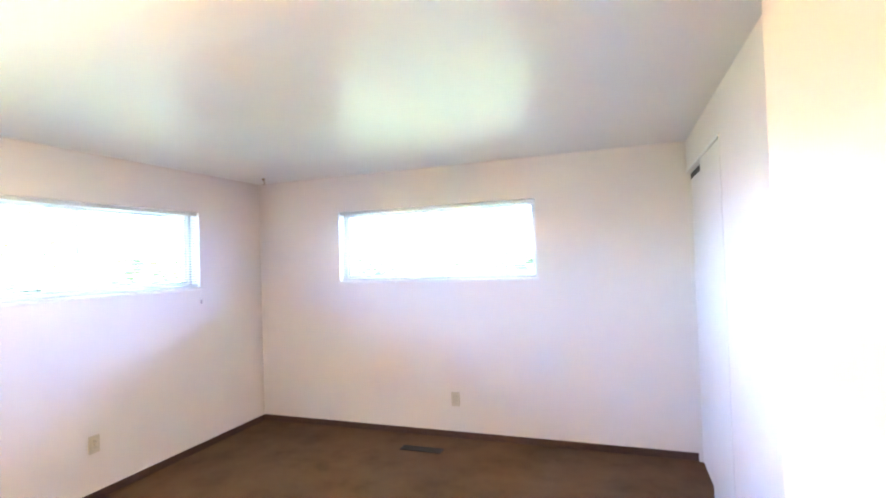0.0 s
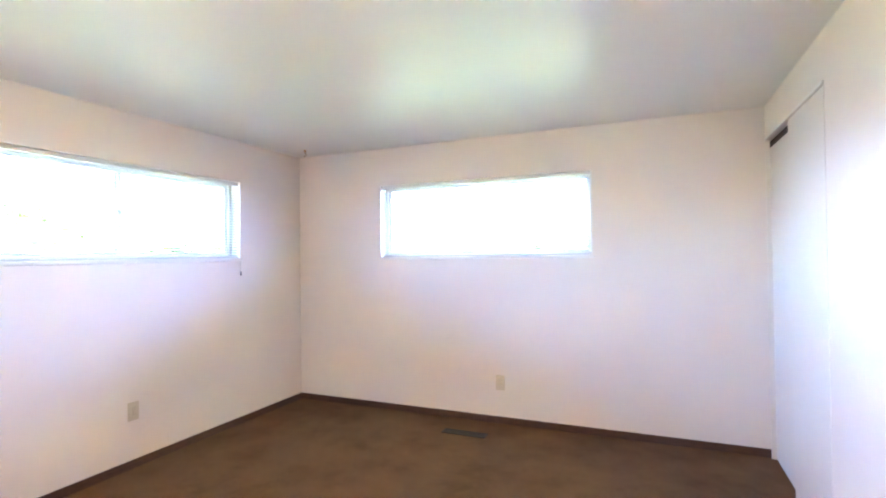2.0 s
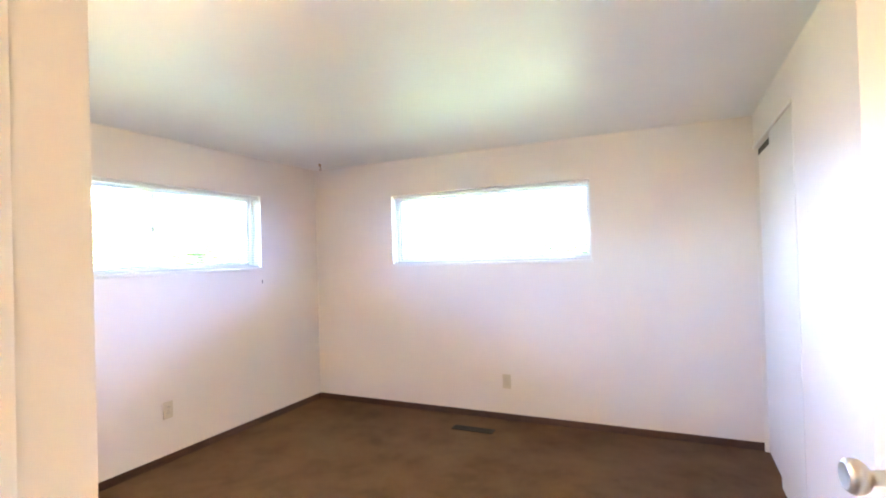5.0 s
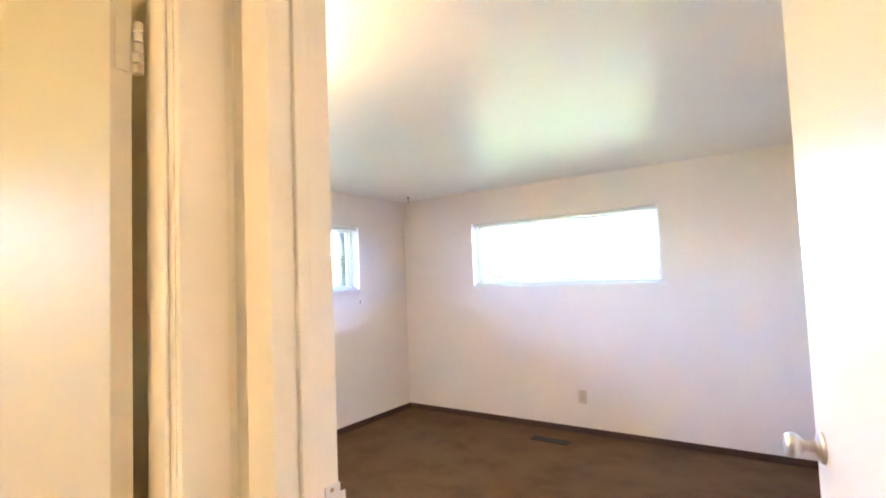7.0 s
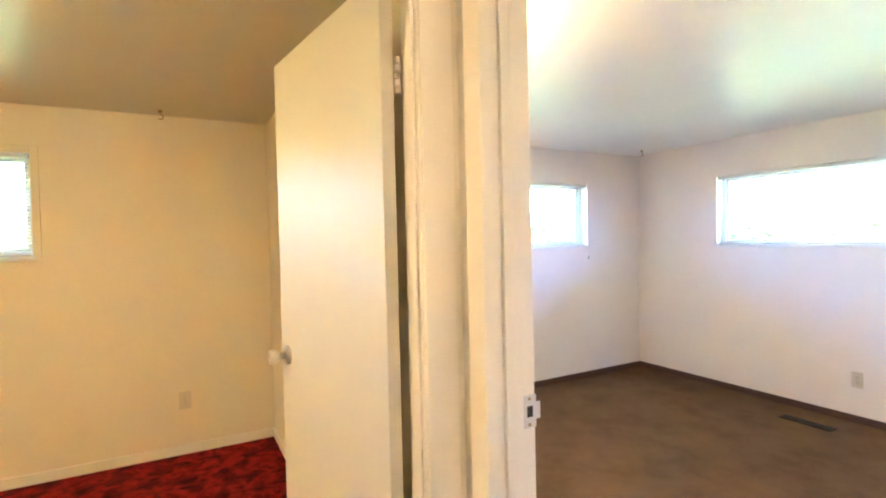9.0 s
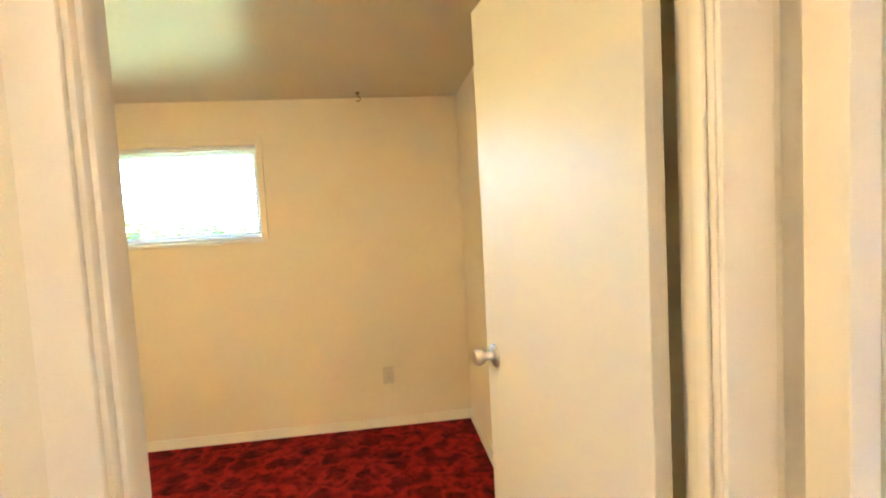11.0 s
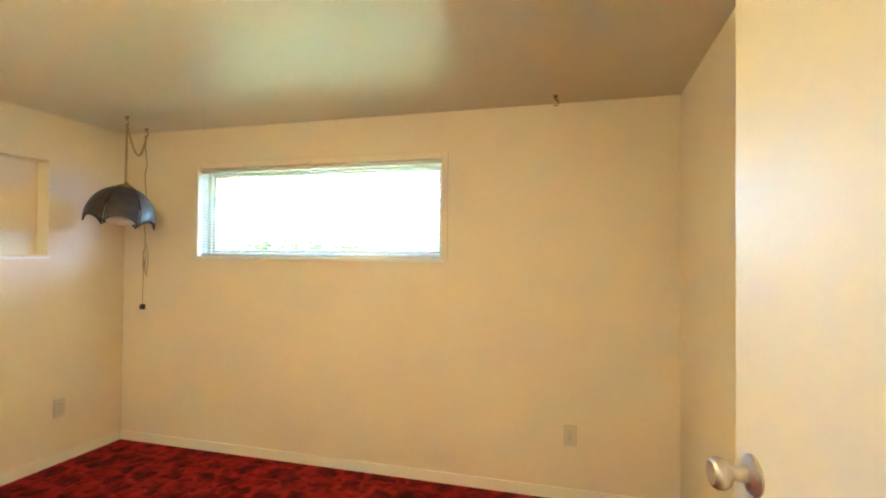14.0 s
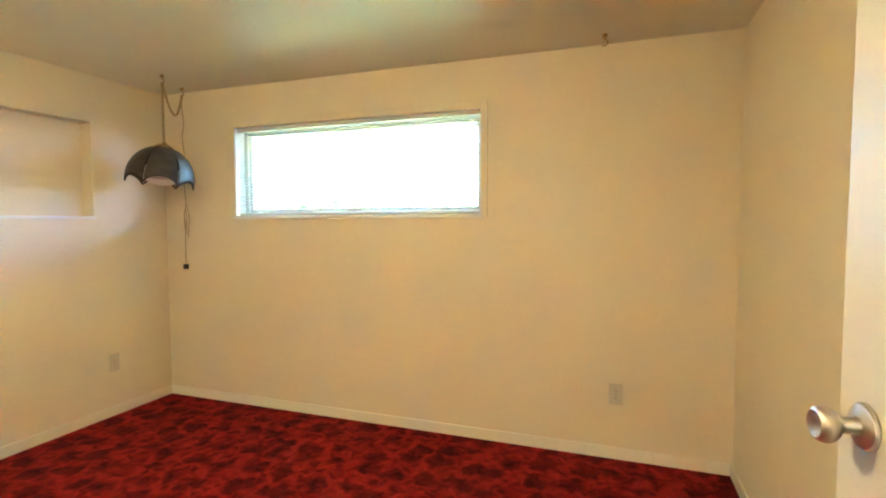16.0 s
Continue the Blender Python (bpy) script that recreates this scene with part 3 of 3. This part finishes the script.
def mini_blind(m, width, z0, z1, cord=True, tilt=4):
    b = new("mini_blind")
    b.matrix_basis = m
    tagged(b, "white metal mini blind, lowered with open slats", "window blind", "window blinds")
    part("headrail", box(0.012, width - 0.012, 0.014, 0.04, z1 - 0.032, z1 - 0.006, bevel=0.002), M_BLIND, b)
    part("bottom_rail", box(0.014, width - 0.014, 0.016, 0.036, z0 + 0.008, z0 + 0.018, bevel=0.003), M_BLIND, b)
    n = int((z1 - z0 - 0.06) / 0.0215)
    bm = bmesh.new()
    cols = []
    for k in range(5):
        u = -0.0125 + 0.025 * k / 4
        cols.append((u, 0.0016 * (1 - (u / 0.0125) ** 2)))
    top = [[bm.verts.new((x, u, c)) for u, c in cols] for x in (0.016, width - 0.016)]
    for k in range(4):
        bm.faces.new((top[0][k], top[0][k + 1], top[1][k + 1], top[1][k]))
    ext = bmesh.ops.extrude_face_region(bm, geom=bm.faces[:])
    for e in ext["geom"]:
        if isinstance(e, bmesh.types.BMVert):
            e.co.z -= 0.0004
    me = mesh_of(bm, "slat", M_BLIND)
    for i in range(n):
        s = new("slat", me)
        s.parent = b
        s.matrix_basis = pose(0, 0.027, z0 + 0.028 + i * 0.0215, tilt, 0, 0)
    for x in (0.14, width / 2, width - 0.14):
        part("ladder_cord", boxes([(x - 0.0008, x + 0.0008, y, y + 0.001, z0 + 0.01, z1 - 0.03) for y in (0.0135, 0.0395)]), M_WHITECORD, b)
    if cord:
        part("lift_cord", tube([(width - 0.022, 0.010, z1 - 0.03), (width - 0.02, -0.012, z0 + 0.02), (width - 0.018, -0.018, z0 - 0.11)], 0.0011, 6), M_WHITECORD, b)
        part("tassel", tube([(width - 0.018, -0.018, z0 - 0.105), (width - 0.018, -0.018, z0 - 0.118), (width - 0.018, -0.018, z0 - 0.14)], 0.0065, 8), M_TASSEL, b, "small grey cord tassel")
    return b


mA = Matrix.Translation((XW, WA[0], 0)) @ pose(0, 0, 0, 0, 0, 90)
mB = Matrix.Translation((WB[0], YN, 0))
m2 = Matrix.Translation((XW, W2[0], 0)) @ pose(0, 0, 0, 0, 0, 90)
slider_window("window_west_brown_bedroom", mA, WA[1] - WA[0], WA[2], WA[3], "wide high white sliding window full of daylight")
slider_window("window_north_brown_bedroom", mB, WB[1] - WB[0], WB[2], WB[3], "wide high white window full of daylight", False, 1)
slider_window("window_west_red_bedroom", m2, W2[1] - W2[0], W2[2], W2[3], "wide high window with flat painted casing", True, 1)
mini_blind(mA, WA[1] - WA[0], WA[2], WA[3], True, 18)
mini_blind(mB, WB[1] - WB[0], WB[2], WB[3], False, 18)
mini_blind(m2, W2[1] - W2[0], W2[2], W2[3], False, 18)

# boarded recess in the south wall of the red bedroom
nic = holder("boarded_window_recess", (0, 0, 0), "shallow boarded window recess painted pale cream", "recess", "structure")
part("panel", box(NI[0], NI[1], YS - TH, YS - 0.10, NI[2], NI[3]), M_WALL2, nic)
part("sill", box(NI[0] - 0.012, NI[1] + 0.012, YS - 0.10, YS + 0.012, NI[2] - 0.018, NI[2] + 0.002, bevel=0.003), M_SILL, nic)


# ---- lamps ----
def ceiling_lamp(x, y, r, glass, label):
    c = holder("ceiling_lamp", (x, y, H), label, "ceiling light")
    part("canopy", lathe([(0.001, 0.0), (r * 0.40, 0.0), (r * 0.42, -0.012), (r * 0.38, -0.024), (0.001, -0.024)]), M_NICKEL, c, "", True)
    part("stem", tube([(0, 0, -0.024), (0, 0, -0.066)], 0.012, 12), M_NICKEL, c, "", True)
    part("shade", lathe([(0.001, -0.066), (r * 0.90, -0.062), (r, -0.066), (r * 0.97, -0.085), (r * 0.82, -0.115), (r * 0.5, -0.138), (0.001, -0.146)], 40), glass, c, "lit opal glass bowl", True)
    part("finial", lathe([(0.001, -0.146), (0.010, -0.146), (0.012, -0.154), (0.006, -0.164), (0.001, -0.166)], 16), M_BRASS, c, "", True)
    return c


ceiling_lamp(0.40, -0.23, 0.15, M_HALLGLOW, "round lit opal glass ceiling light in the hall")


ceiling_lamp(-1.55, 0.96, 0.17, M_ROOMGLOW, "round lit opal glass ceiling light in the bedroom")
# Added fill for the red bedroom, placed out of view; no fixture known there.
ceiling_lamp(-1.25, -1.40, 0.17, M_REDFILL, "round lit opal glass ceiling light added out of view near the doorway")


def chain(bm, pts, link=0.026, r=0.0021, w=0.008):
    """Oval links one after another along a line of points."""
    pts = [Vector(p) for p in pts]
    seg = [(a, b, (b - a).length) for a, b in zip(pts, pts[1:])]
    total = sum(s[2] for s in seg)
    n = max(2, int(total / (link * 0.72)))
    for i in range(n):
        d = (i + 0.5) / n * total
        for a, b, l in seg:
            if d <= l:
                break
            d -= l
        c, t = a.lerp(b, min(1, d / l)), (b - a).normalized()
        u = t.cross(Vector((0.2, 0.9, 0.3))).normalized()
        if i % 2:
            u = t.cross(u)
        loop = [c + t * (math.sin(q * math.tau / 10) * link / 2) + u * (math.cos(q * math.tau / 10) * w) for q in range(11)]
        add_tube(bm, loop, r, 5, False)


def hook(bm, x, y):
    add_tube(bm, [(x, y, H), (x, y, H - 0.014)], 0.013, 10)
    pts = [(x, y, H - 0.014), (x, y, H - 0.026)]
    for k in range(9):
        a = math.pi / 2 - k * math.pi * 1.25 / 8
        pts.append((x, y + 0.016 * math.cos(a), H - 0.042 + 0.016 * math.sin(a)))
    add_tube(bm, pts, 0.0036, 6)


for x, y, what in ((-3.335, 4.19, "small brass swag hook screwed into the bedroom ceiling"), (-3.46, -0.14, "small brass swag hook screwed into the ceiling")):
    bm = bmesh.new()
    hook(bm, x, y)
    thing("ceiling_hook", bm, M_BRASS, what, "hook", group="ceiling hooks", smooth=True)

LX, LY, LT, LB = -3.215, -2.89, 1.825, 1.585
C2 = (-3.50, -3.03)
swag = holder("swag_lamp", (LX, LY, LT), "unlit smoky glass scalloped swag lamp hanging on chain", "pendant lamp")
inv = Matrix.Translation((-LX, -LY, -LT))


def dome(n_panels, r, h, steps=7, sub=6, thick=0.004):
    """Panels of a scalloped dome, each a curved thick sheet."""
    out = []
    for p in range(n_panels):
        bm = bmesh.new()
        grid = []
        for i in range(sub + 1):
            s = i / sub
            ang = (p + 0.37 + 0.94 * s) * math.tau / n_panels
            drop = 0.055 * math.sin(math.pi * s) ** 0.7
            flat = 1 - 0.03 * math.sin(math.pi * s)
            col = []
            for j in range(steps + 1):
                q = j / steps
                a = radians(14 + 84 * q)
                rr = r * math.sin(a) * flat
                z = -(1 - math.cos(a)) * (h * 0.92) - (drop - 0.055 * 0.2) * -0.9 * q ** 3
                col.append(bm.verts.new((rr * math.cos(ang), rr * math.sin(ang), z)))
            grid.append(col)
        for a, b in zip(grid, grid[1:]):
            for j in range(steps):
                bm.faces.new((a[j], a[j + 1], b[j + 1], b[j]))
        bmesh.ops.recalc_face_normals(bm, faces=bm.faces)
        bmesh.ops.solidify(bm, geom=bm.faces[:], thickness=thick)
        out.append(bm)
    return out


LEAN = Matrix.Rotation(radians(7), 4, Vector((-0.66, -0.75, 0)))
for bm in dome(6, 0.198, 0.235):
    part("glass_panel", bm, M_GLASS_SHADE, swag, "smoky marbled glass panel", True, at=LEAN)
for p in range(6):
    ang = (p + 0.34) * math.tau / 6
    pts = []
    for j in range(10):
        a = radians(12 + 86 * j / 9)
        pts.append((0.200 * math.sin(a) * math.cos(ang), 0.200 * math.sin(a) * math.sin(ang), -(1 - math.cos(a)) * 0.235 * 0.92 - 0.010 * (j / 9) ** 3))
    part("rib", tube(pts, 0.003, 6), M_LEAD, swag, "dark leading between panels", True, at=LEAN)
    rim = []
    for i in range(9):
        s = i / 8
        an = (p + 0.34 + s) * math.tau / 6
        rr = 0.1975 * (1 - 0.03 * math.sin(math.pi * s))
        rim.append((rr * math.cos(an), rr * math.sin(an), -(1 - math.cos(radians(98))) * 0.235 * 0.92 + (0.055 * math.sin(math.pi * s) ** 0.7 - 0.011) * 0.9))
    part("rim", tube(rim, 0.0045, 6), M_LEAD, swag, "dark scalloped rim", True, at=LEAN)
part("cap", lathe([(0.001, 0.030), (0.010, 0.030), (0.014, 0.018), (0.030, 0.012), (0.052, 0.0), (0.056, -0.010), (0.001, -0.012)], 20), M_BRASS, swag, "aged brass cap", True, at=LEAN)
part("diffuser", lathe([(0.001, -0.10), (0.06, -0.105), (0.105, -0.15), (0.118, -0.19), (0.105, -0.225), (0.06, -0.25), (0.001, -0.258)], 28), M_LAMPWHITE, swag, "white opal glass globe inside", True, at=LEAN)
bm = bmesh.new()
hook(bm, LX, LY)
bmesh.ops.transform(bm, matrix=inv, verts=bm.verts)
part("ceiling_hook", bm, M_BRASS, swag, "", True)
bm = bmesh.new()
hook(bm, *C2)
bmesh.ops.transform(bm, matrix=inv, verts=bm.verts)
part("ceiling_hook", bm, M_BRASS, swag, "", True)
sag = []
for k in range(13):
    s = k / 12
    sag.append((LX + (C2[0] - LX) * s, LY + (C2[1] - LY) * s, H - 0.05 - 0.17 * 4 * s * (1 - s) * (0.75 + 0.5 * s)))
for nm, pts in (("hanging_chain", [(LX, LY, H - 0.052), (LX, LY, LT + 0.03)]), ("swag_chain", sag)):
    bm = bmesh.new()
    chain(bm, pts)
    cord = [(p[0] + 0.004 * math.sin(i * 2.1), p[1] + 0.004 * math.cos(i * 2.1), p[2]) for i, p in enumerate(pts)]
    bmesh.ops.transform(bm, matrix=inv, verts=bm.verts)
    part(nm, bm, M_BRASS, swag, "aged brass chain links", True)
    bm = tube(cord, 0.0028, 6)
    bmesh.ops.transform(bm, matrix=inv, verts=bm.verts)
    part("cord", bm, M_CORD, swag, "", True)
drop = [(C2[0], C2[1], H - 0.05)]
for k in range(1, 15):
    s = k / 14
    drop.append((C2[0] + 0.006 * math.sin(k * 1.7), C2[1] + 0.006 * math.cos(k * 2.3), H - 0.05 - 1.0 * s))
bm = tube(drop, 0.0034, 6)
for k in range(3):
    add_tube(bm, [(C2[0] + 0.012 * (k - 1), C2[1], 1.46 - 0.03 * k), (C2[0] + 0.022 * (k - 1), C2[1] + 0.012, 1.36), (C2[0] + 0.014 * (k - 1), C2[1] + 0.006, 1.22 + 0.03 * k)], 0.0034, 6)
add_tube(bm, [(C2[0] + 0.004, C2[1], 1.30), (C2[0] + 0.007, C2[1], 1.15), (C2[0] + 0.008, C2[1], 1.02)], 0.003, 6)
bmesh.ops.transform(bm, matrix=inv, verts=bm.verts)
part("supply_cord", bm, M_CORD, swag, "brown supply cord gathered into a bundle", True)
bm = boxes([(C2[0] - 0.010, C2[0] + 0.026, C2[1] - 0.010, C2[1] + 0.010, 0.985, 1.022)], 0.004)
bmesh.ops.transform(bm, matrix=inv, verts=bm.verts)
part("plug", bm, M_LEAD, swag, "dark plug")


# ---- outlets and register ----
def outlet(m, label):
    """Plate in x and z, the room towards -y."""
    o = new("wall_outlet")
    o.matrix_basis = m
    tagged(o, label, "wall outlet", "wall outlets")
    pl = part("cover_plate", box(-0.037, 0.037, -0.007, 0.0, -0.060, 0.060, bevel=0.0028), M_PLATE, o)
    for z in (-0.0205, 0.0205):
        f = part("receptacle", box(-0.0165, 0.0165, -0.0095, -0.006, z - 0.014, z + 0.014, bevel=0.004), M_PLATE, o)
        # Slots are dark bars on the face, coloured as their inner shade.
        for x in (-0.0065, 0.0065):
            part("slot", box(x - 0.0012, x + 0.0012, -0.0102, -0.0090, z - 0.004, z + 0.006), M_SLOT, f)
    part("screw", box(-0.003, 0.003, -0.0086, -0.006, -0.003, 0.003, bevel=0.001), M_BRASS, o)
    return o


A90 = pose(0, 0, 0, 0, 0, 90)
outlet(Matrix.Translation((XW, 2.765, 0.324)) @ A90, "almond plastic duplex outlet on cream wall")
outlet(Matrix.Translation((-1.606, YN, 0.280)), "almond plastic duplex outlet above the floor register")
outlet(Matrix.Translation((XW, -0.055, 0.358)) @ A90, "almond plastic duplex outlet on yellowed wall")
outlet(Matrix.Translation((-3.146, YS, 0.356)) @ pose(0, 0, 0, 0, 0, 180), "almond plastic duplex outlet below the boarded recess")

reg = holder("floor_register", (-1.80, 4.125, FLOOR1), "dark bronze metal floor register in brown carpet", "floor vent")
part("frame", boxes([(-0.175, 0.175, -0.045, -0.034, 0, 0.009), (-0.175, 0.175, 0.034, 0.045, 0, 0.009), (-0.175, -0.162, -0.034, 0.034, 0, 0.009), (0.162, 0.175, -0.034, 0.034, 0, 0.009)], 0.002), M_REGISTER, reg)
# Black sheet under the louvers gives the duct's shade by colour.
part("opening", box(-0.162, 0.162, -0.034, 0.034, 0, 0.002), M_DARK, reg)
for i in range(24):
    x = -0.155 + i * 0.0135
    part("louver", box(x, x + 0.004, -0.034, 0.034, 0.002, 0.007), M_REGISTER, reg)
